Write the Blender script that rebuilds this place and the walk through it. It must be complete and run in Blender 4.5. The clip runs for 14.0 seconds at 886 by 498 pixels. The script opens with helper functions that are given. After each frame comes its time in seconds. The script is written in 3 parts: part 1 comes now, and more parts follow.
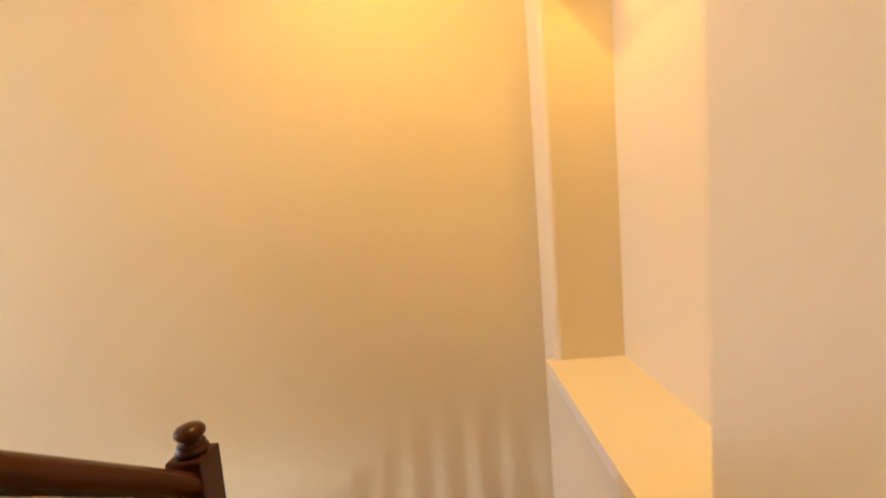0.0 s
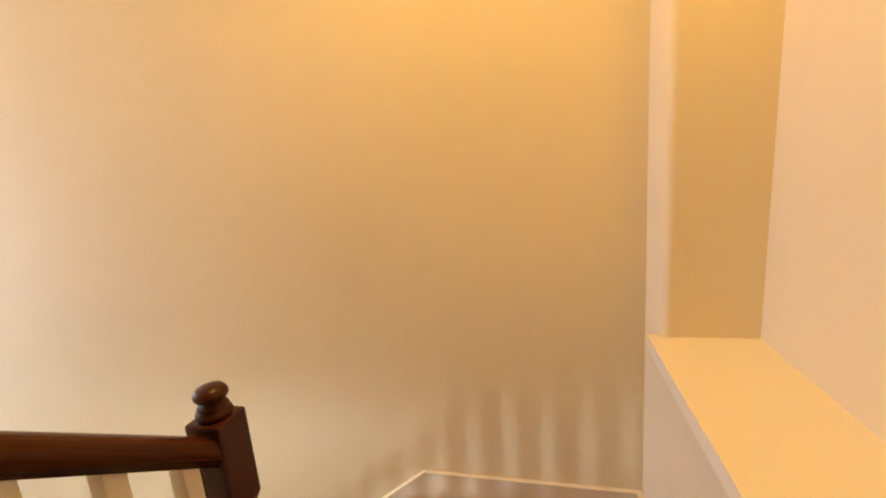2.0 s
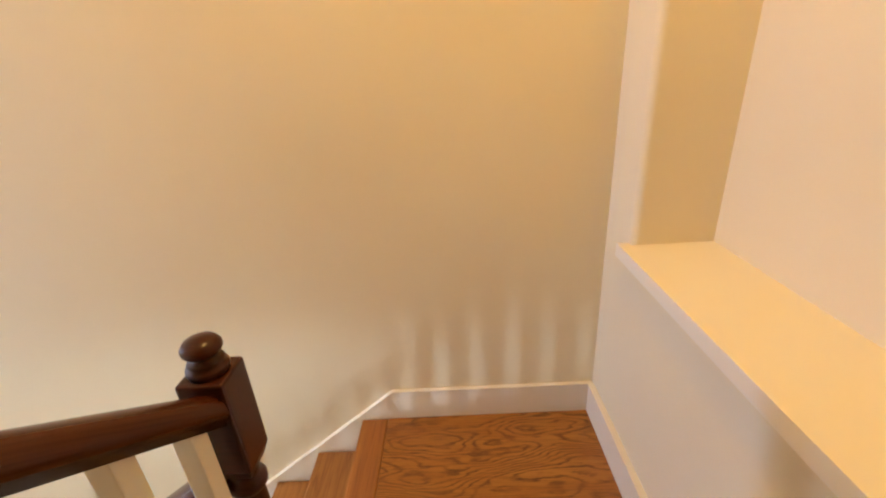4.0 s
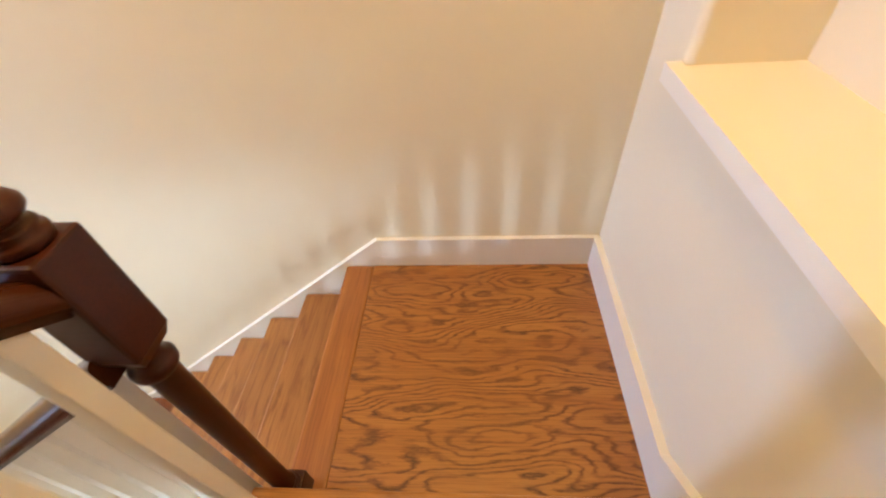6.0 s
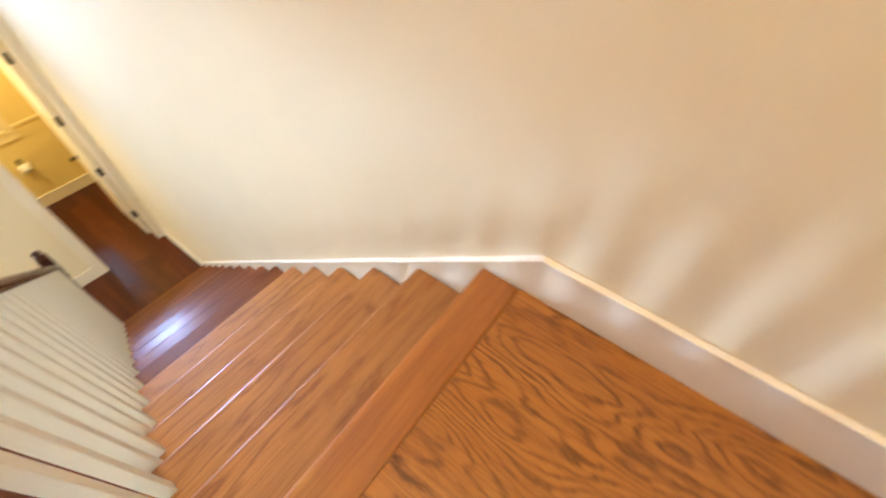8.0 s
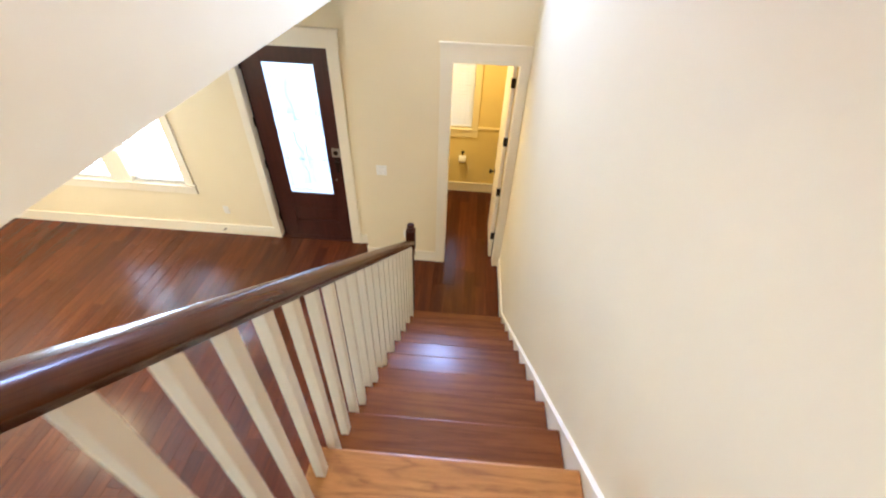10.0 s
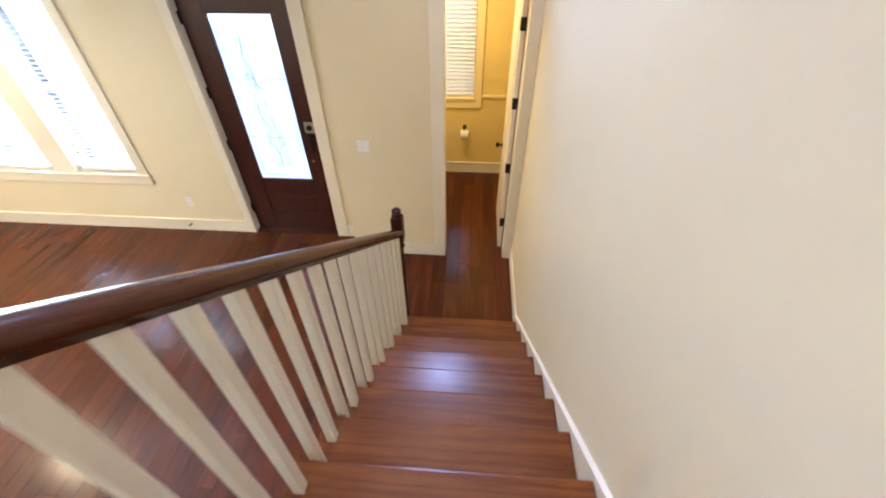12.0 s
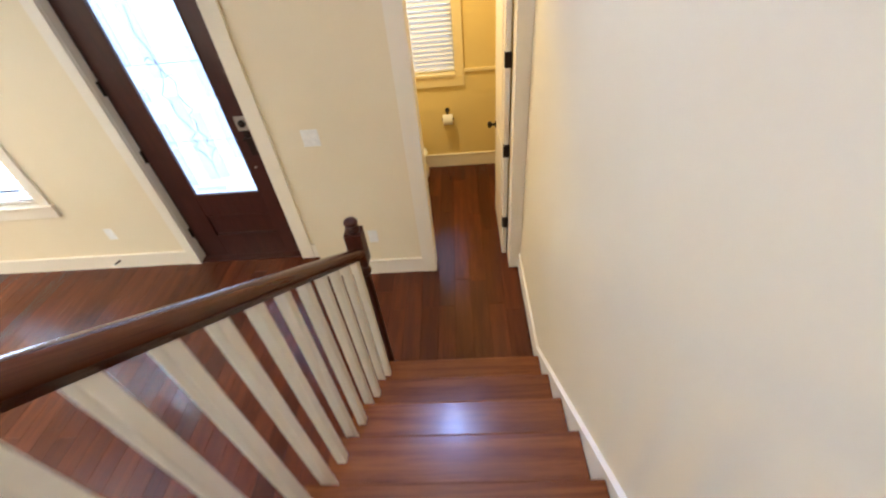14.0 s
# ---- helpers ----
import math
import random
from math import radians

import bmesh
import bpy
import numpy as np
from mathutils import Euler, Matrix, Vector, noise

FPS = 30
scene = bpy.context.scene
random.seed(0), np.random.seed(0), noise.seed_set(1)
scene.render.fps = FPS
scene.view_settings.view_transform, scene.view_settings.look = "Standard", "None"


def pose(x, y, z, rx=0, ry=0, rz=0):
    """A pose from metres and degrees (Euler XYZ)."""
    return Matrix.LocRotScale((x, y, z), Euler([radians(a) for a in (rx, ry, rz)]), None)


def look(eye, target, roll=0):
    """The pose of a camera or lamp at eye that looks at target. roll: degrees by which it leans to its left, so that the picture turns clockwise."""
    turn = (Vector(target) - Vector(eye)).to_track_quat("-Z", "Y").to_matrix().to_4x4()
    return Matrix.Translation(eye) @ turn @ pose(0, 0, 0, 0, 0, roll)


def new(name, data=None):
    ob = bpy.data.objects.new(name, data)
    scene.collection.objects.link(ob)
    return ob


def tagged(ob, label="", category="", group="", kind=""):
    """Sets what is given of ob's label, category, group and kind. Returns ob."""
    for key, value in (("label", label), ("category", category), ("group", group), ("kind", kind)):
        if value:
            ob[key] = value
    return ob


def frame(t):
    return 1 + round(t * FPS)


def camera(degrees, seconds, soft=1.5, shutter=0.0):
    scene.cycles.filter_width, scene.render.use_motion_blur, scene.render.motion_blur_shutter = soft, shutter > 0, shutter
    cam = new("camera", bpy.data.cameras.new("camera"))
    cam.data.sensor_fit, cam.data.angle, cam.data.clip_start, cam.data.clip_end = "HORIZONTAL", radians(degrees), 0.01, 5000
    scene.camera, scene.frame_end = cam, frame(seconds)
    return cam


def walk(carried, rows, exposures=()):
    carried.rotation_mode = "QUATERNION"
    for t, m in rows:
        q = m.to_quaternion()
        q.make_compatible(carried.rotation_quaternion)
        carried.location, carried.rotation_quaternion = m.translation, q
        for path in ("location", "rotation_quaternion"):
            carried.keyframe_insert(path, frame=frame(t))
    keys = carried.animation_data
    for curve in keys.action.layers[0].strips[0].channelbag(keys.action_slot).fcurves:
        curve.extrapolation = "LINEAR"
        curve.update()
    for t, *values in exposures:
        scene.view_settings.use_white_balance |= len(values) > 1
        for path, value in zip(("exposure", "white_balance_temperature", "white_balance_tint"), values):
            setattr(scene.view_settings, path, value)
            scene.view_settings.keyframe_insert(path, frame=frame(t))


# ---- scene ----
cam = camera(93.6, 14.0, soft=2.0, shutter=0.5)
PATH = [
    (0, (-0.366, -1.826, 4.479), (-0.406, 0.165, 4.29), -4.6),
    (0.5, (-0.299, -1.667, 4.474), (-0.609, 0.298, 4.259), -5.2),
    (1, (-0.323, -1.594, 4.414), (-0.776, 0.299, 3.954), -5.0),
    (1.5, (-0.326, -1.552, 4.43), (-0.793, 0.344, 3.997), -6.4),
    (2, (-0.329, -1.552, 4.434), (-0.804, 0.349, 4.034), -4.8),
    (2.2, (-0.337, -1.543, 4.447), (-0.817, 0.348, 4.007), -5.0),
    (4.3, (-0.576, -1.492, 4.4), (-0.613, 0.337, 3.591), -3.8),
    (4.5, (-0.551, -1.515, 4.348), (-0.66, 0.298, 3.509), -2.2),
    (5, (-0.549, -1.504, 4.293), (-0.688, 0.125, 3.141), -3.9),
    (5.5, (-0.523, -1.401, 4.255), (-0.612, 0.121, 2.96), -7.5),
    (6, (-0.483, -1.231, 4.271), (-0.633, 0.17, 2.852), -5.0),
    (6.5, (-0.494, -1.072, 4.199), (-0.616, 0.17, 2.636), -2.8),
    (7, (-0.476, -0.966, 4.035), (-0.689, 0.126, 2.373), -4.6),
    (7.5, (-0.58, -0.775, 3.935), (-1.098, 0.259, 2.303), -2.8),
    (8, (-0.711, -0.644, 3.882), (-1.472, 0.371, 2.336), 0.3),
    (8.5, (-0.967, -0.581, 3.771), (-2.107, 0.056, 2.257), 8.9),
    (8.7, (-1.079, -0.573, 3.781), (-2.248, -0.211, 2.199), 5.9),
    (10.8, (-1.846, -0.458, 3.37), (-3.421, -0.576, 2.142), 2.4),
    (11, (-1.902, -0.45, 3.342), (-3.417, -0.558, 2.041), 0.1),
    (11.5, (-2.032, -0.478, 3.158), (-3.471, -0.542, 1.77), -2.9),
    (12, (-2.243, -0.438, 3.008), (-3.729, -0.556, 1.675), -0.6),
    (12.5, (-2.44, -0.403, 2.888), (-3.92, -0.525, 1.549), -0.5),
    (13, (-2.626, -0.425, 2.738), (-4.102, -0.556, 1.395), -4.9),
    (13.5, (-2.817, -0.41, 2.6), (-4.25, -0.585, 1.216), -6.8),
    (14, (-3.004, -0.4, 2.443), (-4.5, -0.522, 1.12), -6.2),
]
walk(cam, [(t, look(eye, target, roll)) for t, eye, target, roll in PATH],
     exposures=[(0.0, 0.08, 8100, 13), (2.2, 0.03, 8300, 14), (4.4, 0.16, 6550, 11), (5.5, 0.45, 6000, 10), (7.0, 0.62, 5900, 9), (8.0, 0.77, 5950, 8), (8.7, 0.83, 5900, 7),
                (11.0, 0.35, 5800, 13), (14.0, 0.40, 5600, 14)])

# ---- sky and lamps ----
world = bpy.data.worlds.new("sky")
scene.world = world
world.use_nodes = True
wn = world.node_tree.nodes
sky = wn.new("ShaderNodeTexSky")
sky.sky_type, sky.sun_disc = "NISHITA", False
sky.sun_elevation, sky.sun_rotation = radians(40), radians(180)
world.node_tree.links.new(sky.outputs[0], wn["Background"].inputs[0])
wn["Background"].inputs[1].default_value = 0.1


def area_lamp(name, eye, target, size_x, size_y, watts, colour, round_shape=False):
    data = bpy.data.lights.new(name, "AREA")
    data.shape = "DISK" if round_shape else "RECTANGLE"
    data.size = size_x
    if not round_shape:
        data.size_y = size_y
    data.energy, data.color = watts, colour
    ob = new(name, data)
    ob.matrix_world = look(eye, target)
    return ob


DAY = (0.62, 0.79, 1.0)
WARM = (1.0, 0.62, 0.17)
# sky light in the openings of the entry wall and the bathroom
area_lamp("window_daylight", (-6.05, -4.20, 1.62), (-3.0, -4.20, 1.62), 0.70, 1.75, 115, DAY)
# slim extra strip, added so the balusters throw stripes on the wall
area_lamp("window_daylight", (-5.92, -4.07, 2.17), (-3.0, -4.07, 2.17), 0.10, 0.52, 140, DAY)
area_lamp("window_daylight", (-6.05, -5.13, 1.62), (-3.0, -5.13, 1.62), 0.70, 1.75, 160, DAY)
# same added strip in the second window
area_lamp("window_daylight", (-5.92, -5.02, 1.75), (-3.0, -5.02, 1.75), 0.11, 0.70, 100, DAY)
area_lamp("door_daylight", (-6.05, -2.37, 1.45), (-3.0, -2.37, 1.45), 1.00, 2.00, 10, DAY)
area_lamp("bath_daylight", (-7.45, -0.76, 1.64), (-3.0, -0.76, 1.64), 0.70, 1.30, 4, DAY)
area_lamp("stairwell_daylight", (-5.62, -0.72, 4.25), (-3.0, -0.72, 4.25), 0.30, 0.85, 88, (0.42, 0.57, 1.0))
# recessed ceiling lamps over the stairs, in the front room and in the bathroom
for x, watts in ((-0.62, 22), (-2.15, 3), (-3.68, 5), (-5.05, 4)):
    area_lamp("stair_lamp", (x, -0.78, 6.07), (x, -0.78, 0), 0.14, 0.14, watts, WARM, True)
area_lamp("niche_lamp", (0.16, -0.50, 5.28), (0.16, -0.50, 0), 0.07, 0.07, 1.3, WARM, True)
area_lamp("room_lamp", (-2.80, -4.35, 2.90), (-2.80, -4.35, 0), 0.12, 0.12, 44, (1.0, 0.75, 0.40), True)
area_lamp("room_lamp", (-4.20, -5.60, 2.90), (-4.20, -5.60, 0), 0.12, 0.12, 44, (1.0, 0.75, 0.40), True)
area_lamp("bath_lamp", (-6.4, -0.95, 2.87), (-6.4, -0.95, 0), 0.25, 0.25, 26, (1.0, 0.76, 0.36), True)



# ---- materials ----
def material(name, rough=0.5, metal=0.0):
    m = bpy.data.materials.new(name)
    m.use_nodes = True
    nt = m.node_tree
    p = nt.nodes["Principled BSDF"]
    p.inputs["Roughness"].default_value = rough
    p.inputs["Metallic"].default_value = metal
    return m, nt, p


def ramp(nt, fac, stops):
    r = nt.nodes.new("ShaderNodeValToRGB")
    while len(r.color_ramp.elements) < len(stops):
        r.color_ramp.elements.new(0.5)
    for e, (at, c) in zip(r.color_ramp.elements, stops):
        e.position, e.color = at, (*c, 1)
    nt.links.new(fac, r.inputs[0])
    return r.outputs[0]


def noise_tex(nt, vec, scale, detail=3, rough=0.5):
    n = nt.nodes.new("ShaderNodeTexNoise")
    n.inputs["Scale"].default_value, n.inputs["Detail"].default_value, n.inputs["Roughness"].default_value = scale, detail, rough
    if vec is not None:
        nt.links.new(vec, n.inputs["Vector"])
    return n.outputs["Fac"]


def maths(nt, op, a, b=None):
    n = nt.nodes.new("ShaderNodeMath")
    n.operation = op
    for i, v in enumerate((a, b)):
        if v is None:
            continue
        if isinstance(v, (int, float)):
            n.inputs[i].default_value = v
        else:
            nt.links.new(v, n.inputs[i])
    return n.outputs[0]


def mix_colour(nt, fac, a, b, mode="MIX"):
    n = nt.nodes.new("ShaderNodeMix")
    n.data_type, n.blend_type = "RGBA", mode
    for sock, v in ((n.inputs[0], fac), (n.inputs[6], a), (n.inputs[7], b)):
        if isinstance(v, (int, float)):
            sock.default_value = v
        elif isinstance(v, tuple):
            sock.default_value = (*v, 1)
        else:
            nt.links.new(v, sock)
    return n.outputs[2]


def bump(nt, p, height, strength, distance):
    b = nt.nodes.new("ShaderNodeBump")
    b.inputs["Strength"].default_value, b.inputs["Distance"].default_value = strength, distance
    nt.links.new(height, b.inputs["Height"])
    nt.links.new(b.outputs[0], p.inputs["Normal"])


def object_vec(nt, scale=(1, 1, 1), shuffle=0.0, turn=None):
    """Local coordinates, stretched, and moved by a random amount for each piece."""
    tc = nt.nodes.new("ShaderNodeTexCoord")
    vec = tc.outputs["Object"]
    if shuffle:
        info = nt.nodes.new("ShaderNodeObjectInfo")
        r = maths(nt, "MULTIPLY", info.outputs["Random"], shuffle)
        add = nt.nodes.new("ShaderNodeVectorMath")
        add.operation = "ADD"
        nt.links.new(vec, add.inputs[0])
        nt.links.new(r, add.inputs[1])
        vec = add.outputs[0]
    if turn:
        level = nt.nodes.new("ShaderNodeMapping")
        level.inputs["Rotation"].default_value = [radians(a) for a in turn]
        nt.links.new(vec, level.inputs["Vector"])
        vec = level.outputs[0]
    mp = nt.nodes.new("ShaderNodeMapping")
    mp.inputs["Scale"].default_value = scale
    nt.links.new(vec, mp.inputs["Vector"])
    return mp.outputs[0]


def paint(name, colour, rough=0.85, relief=0.12, drift=0.06, gloss=0.18):
    """Rolled wall paint: faint stipple and a slow drift of tone."""
    m, nt, p = material(name, rough)
    p.inputs["Specular IOR Level"].default_value = gloss
    vec = object_vec(nt)
    slow = noise_tex(nt, vec, 0.9, 3)
    dark = tuple(c * (1 - drift) for c in colour)
    c = ramp(nt, slow, ((0.3, dark), (0.7, colour)))
    nt.links.new(c, p.inputs["Base Color"])
    fine = noise_tex(nt, vec, 260, 2)
    coarse = noise_tex(nt, vec, 22, 3)
    bump(nt, p, maths(nt, "ADD", fine, coarse), relief, 0.002)
    return m


def wood(name, light, mid, dark, rings=9.0, stretch=(0.55, 5.5, 5.5), rough=0.3, grain=0.8, shuffle=37.0, tint=0.35, coat=0.25, line=0.16, jag=0.02, relief=0.08, gloss=0.35, fleck=False, turn=None, run=0.0):
    """Stained oak: the contour lines of a stretched noise give the flame figure, long thin noise the pores."""
    m, nt, p = material(name, rough)
    vec = object_vec(nt, stretch, shuffle, turn)
    h = noise_tex(nt, vec, 1.0, 2.2, 0.45)
    rough_edge = noise_tex(nt, object_vec(nt, (14, 55, 55), shuffle, turn), 1.0, 3, 0.6)
    h = maths(nt, "ADD", h, maths(nt, "MULTIPLY", rough_edge, jag))
    if run:
        cut = nt.nodes.new("ShaderNodeSeparateXYZ")
        nt.links.new(object_vec(nt), cut.inputs[0])
        h = maths(nt, "ADD", h, maths(nt, "MULTIPLY", cut.outputs[1], run))
    wave = maths(nt, "FRACT", maths(nt, "MULTIPLY", h, rings))
    saw = maths(nt, "ABSOLUTE", maths(nt, "SUBTRACT", wave, 0.5))
    lines = ramp(nt, saw, ((0.0, (1, 1, 1)), (line, (0.55, 0.55, 0.55)), (line + 0.14, (0, 0, 0))))
    pores = noise_tex(nt, object_vec(nt, (6, 240, 240), shuffle, turn), 1.0, 3, 0.6)
    patches = noise_tex(nt, object_vec(nt, (1.6, 9, 9), shuffle, turn), 1.0, 3, 0.6)
    base = ramp(nt, patches, ((0.3, mid), (0.7, light)))
    streak = maths(nt, "MULTIPLY", ramp(nt, pores, ((0.45, (0, 0, 0)), (0.7, (1, 1, 1)))), 0.45)
    broken = maths(nt, "MULTIPLY", lines, ramp(nt, patches, ((0.25, (0.35, 0.35, 0.35)), (0.6, (1, 1, 1)))))
    if fleck:
        gaps = noise_tex(nt, object_vec(nt, (9, 34, 34), shuffle, turn), 1.0, 2, 0.55)
        broken = maths(nt, "MULTIPLY", broken, ramp(nt, gaps, ((0.34, (0.38,) * 3), (0.52, (1, 1, 1)))))
    col = mix_colour(nt, maths(nt, "MULTIPLY", broken, grain), base, dark)
    col = mix_colour(nt, streak, col, dark)
    if tint:
        info = nt.nodes.new("ShaderNodeObjectInfo")
        k = ramp(nt, info.outputs["Random"], ((0.0, (1 - tint,) * 3), (1.0, (1 + tint,) * 3)))
        col = mix_colour(nt, 1.0, col, k, "MULTIPLY")
    nt.links.new(col, p.inputs["Base Color"])
    wear = noise_tex(nt, object_vec(nt, (3, 3, 3), shuffle, turn), 2.0, 4)
    nt.links.new(ramp(nt, wear, ((0.3, (rough * 0.9,) * 3), (0.7, (rough * 1.12,) * 3))), p.inputs["Roughness"])
    p.inputs["Specular IOR Level"].default_value = gloss
    p.inputs["Coat Weight"].default_value, p.inputs["Coat Roughness"].default_value = coat, 0.12
    bump(nt, p, maths(nt, "ADD", maths(nt, "MULTIPLY", lines, -0.6), pores), relief, 0.0012)
    return m


WALL = paint("cream_wall_paint", (0.80, 0.705, 0.505))
TRIM = paint("white_trim_paint", (0.83, 0.77, 0.64), 0.45, 0.05, 0.03, 0.4)
BALUSTER = paint("baluster_paint", (0.80, 0.75, 0.62), 0.45, 0.05, 0.04, 0.4)
CEIL = paint("ceiling_paint", (0.82, 0.79, 0.72), 0.7)
BATH = paint("bathroom_paint", (0.76, 0.61, 0.25))
BATH_TRIM = paint("bathroom_trim_paint", (0.80, 0.68, 0.38), 0.4, 0.05, 0.03)
OAK_LANDING = wood("landing_oak", (0.44, 0.182, 0.034), (0.33, 0.122, 0.021), (0.056, 0.017, 0.007), rings=20, stretch=(1.5, 5.0, 5.0), run=1.05, grain=0.9, shuffle=51.0, tint=0.05, rough=0.32, line=0.13, jag=0.06, coat=0.15, fleck=True)
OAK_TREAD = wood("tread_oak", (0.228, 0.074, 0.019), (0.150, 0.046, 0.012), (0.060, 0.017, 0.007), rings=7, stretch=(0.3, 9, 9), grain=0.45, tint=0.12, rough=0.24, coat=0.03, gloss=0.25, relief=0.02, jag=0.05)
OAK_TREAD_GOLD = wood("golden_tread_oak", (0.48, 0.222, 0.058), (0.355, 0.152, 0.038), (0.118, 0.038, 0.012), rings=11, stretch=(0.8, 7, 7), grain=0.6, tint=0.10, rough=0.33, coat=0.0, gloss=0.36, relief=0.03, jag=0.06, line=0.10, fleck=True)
OAK_EDGE = wood("landing_edge_oak", (0.43, 0.170, 0.036), (0.33, 0.120, 0.024), (0.12, 0.038, 0.012), rings=5, stretch=(0.4, 9, 9), grain=0.35, tint=0.0, rough=0.32, coat=0.12, relief=0.03)
FLOOR_WOOD = wood("dark_floor_oak", (0.112, 0.027, 0.009), (0.074, 0.018, 0.007), (0.022, 0.006, 0.004), rings=5, stretch=(0.4, 8, 8), grain=0.3, tint=0.24, rough=0.21, coat=0.05, relief=0.02, gloss=0.3)
RAIL_WOOD = wood("dark_rail_wood", (0.072, 0.020, 0.008), (0.058, 0.015, 0.006), (0.030, 0.009, 0.004), rings=4, stretch=(0.3, 14, 14), grain=0.06, tint=0.0, rough=0.22, coat=0.05, relief=0.015, gloss=0.2, turn=(0, 38.35, 0))
RAIL_WOOD_UP = wood("dark_rail_wood_across", (0.068, 0.018, 0.007), (0.054, 0.014, 0.006), (0.028, 0.008, 0.004), rings=4, stretch=(0.3, 14, 14), grain=0.06, tint=0.0, rough=0.25, coat=0.0, relief=0.015, gloss=0.2, turn=(38.35, 0, -90))
NEWEL_WOOD = wood("dark_newel_wood", (0.064, 0.014, 0.006), (0.044, 0.010, 0.005), (0.013, 0.004, 0.003), rings=5, stretch=(9, 9, 0.8), grain=0.4, tint=0.0, rough=0.30, coat=0.08, gloss=0.25, relief=0.02)
DOOR_WOOD = wood("dark_door_wood", (0.060, 0.014, 0.009), (0.042, 0.010, 0.007), (0.018, 0.005, 0.004), rings=5, stretch=(9, 9, 0.8), grain=0.4, tint=0.0, rough=0.35)


def plain(name, colour, rough=0.4, metal=0.0):
    m, nt, p = material(name, rough, metal)
    n = noise_tex(nt, object_vec(nt), 40, 3)
    nt.links.new(ramp(nt, n, ((0.3, tuple(c * 0.88 for c in colour)), (0.7, colour))), p.inputs["Base Color"])
    return m


BRONZE = plain("oil_rubbed_bronze", (0.025, 0.018, 0.014), 0.4, 0.7)
BRASS = plain("worn_nickel", (0.45, 0.42, 0.36), 0.35, 0.9)
PLATE = plain("switch_plastic", (0.90, 0.89, 0.84), 0.35)
PAPER = plain("white_paper", (0.85, 0.84, 0.80), 0.9)
CERAMIC = plain("white_ceramic", (0.85, 0.84, 0.80), 0.12)
SLAT = plain("white_blind_slat", (0.78, 0.77, 0.73), 0.45)
LEAD = plain("dull_lead_came", (0.50, 0.53, 0.58), 0.5, 0.2)


def glass(name, tint=(1, 1, 1), rough=0.0):
    m, nt, p = material(name, rough)
    p.inputs["Transmission Weight"].default_value, p.inputs["IOR"].default_value = 1.0, 1.45
    p.inputs["Base Color"].default_value = (*tint, 1)
    return m


GLASS = glass("clear_glass")
GLASS_BLUE = glass("bevelled_blue_glass", (0.82, 0.86, 0.95), 0.08)
GLASS_FROST = glass("frosted_glass", (0.97, 0.98, 1.0), 0.25)


# ---- mesh helpers ----
def mesh_of(name, bm, mat, smooth=False):
    me = bpy.data.meshes.new(name)
    bm.normal_update()
    if smooth:
        for f in bm.faces:
            f.smooth = True
    bm.to_mesh(me)
    bm.free()
    me.materials.append(mat)
    return me


def part(name, bm, mat, parent=None, label="", smooth=False, at=None):
    """Links a bmesh as one mesh object, under a thing or a part if one is given."""
    ob = new(name, mesh_of(name, bm, mat, smooth))
    if parent:
        ob.parent = parent
    if at is not None:
        ob.matrix_basis = at
    if label:
        ob["label"] = label
    return ob


def thing(name, label, category, group="", kind="", at=None):
    ob = new(name)
    ob.empty_display_size = 0.1
    if at is not None:
        ob.matrix_basis = at
    return tagged(ob, label, category, group, kind)


def box(x0, x1, y0, y1, z0, z1, bevel=0.0, bm=None):
    """A box between the given bounds, its edges rounded; added to bm if one is given."""
    b = bmesh.new()
    bmesh.ops.create_cube(b, size=1.0)
    bmesh.ops.transform(b, matrix=Matrix.Translation(((x0 + x1) / 2, (y0 + y1) / 2, (z0 + z1) / 2)) @ Matrix.Diagonal((x1 - x0, y1 - y0, z1 - z0, 1)), verts=b.verts)
    if bevel:
        bmesh.ops.bevel(b, geom=b.edges[:], offset=bevel, segments=2, affect="EDGES", profile=0.6)
    if bm is None:
        return b
    tmp = bpy.data.meshes.new("tmp")
    b.to_mesh(tmp)
    b.free()
    bm.from_mesh(tmp)
    bpy.data.meshes.remove(tmp)
    return bm


def boxes(*bounds, bevel=0.0):
    bm = bmesh.new()
    for b in bounds:
        box(*b, bevel=bevel, bm=bm)
    return bm


def prism(outline, axis, lo, hi):
    """A flat outline pushed from lo to hi along an axis: y takes (x, z) outlines, x takes (y, z), z takes (x, y)."""
    bm = bmesh.new()
    put3 = {"y": lambda a, b, c: (a, c, b), "x": lambda a, b, c: (c, a, b), "z": lambda a, b, c: (a, b, c)}[axis]
    low = [bm.verts.new(put3(a, b, lo)) for a, b in outline]
    high = [bm.verts.new(put3(a, b, hi)) for a, b in outline]
    n = len(outline)
    bm.faces.new(low)
    bm.faces.new(high[::-1])
    for i in range(n):
        bm.faces.new((low[i], high[i], high[(i + 1) % n], low[(i + 1) % n]))
    bmesh.ops.recalc_face_normals(bm, faces=bm.faces)
    return bm


def join(bm, other):
    """Adds the mesh of other to bm."""
    tmp = bpy.data.meshes.new("tmp")
    other.to_mesh(tmp)
    other.free()
    bm.from_mesh(tmp)
    bpy.data.meshes.remove(tmp)
    return bm


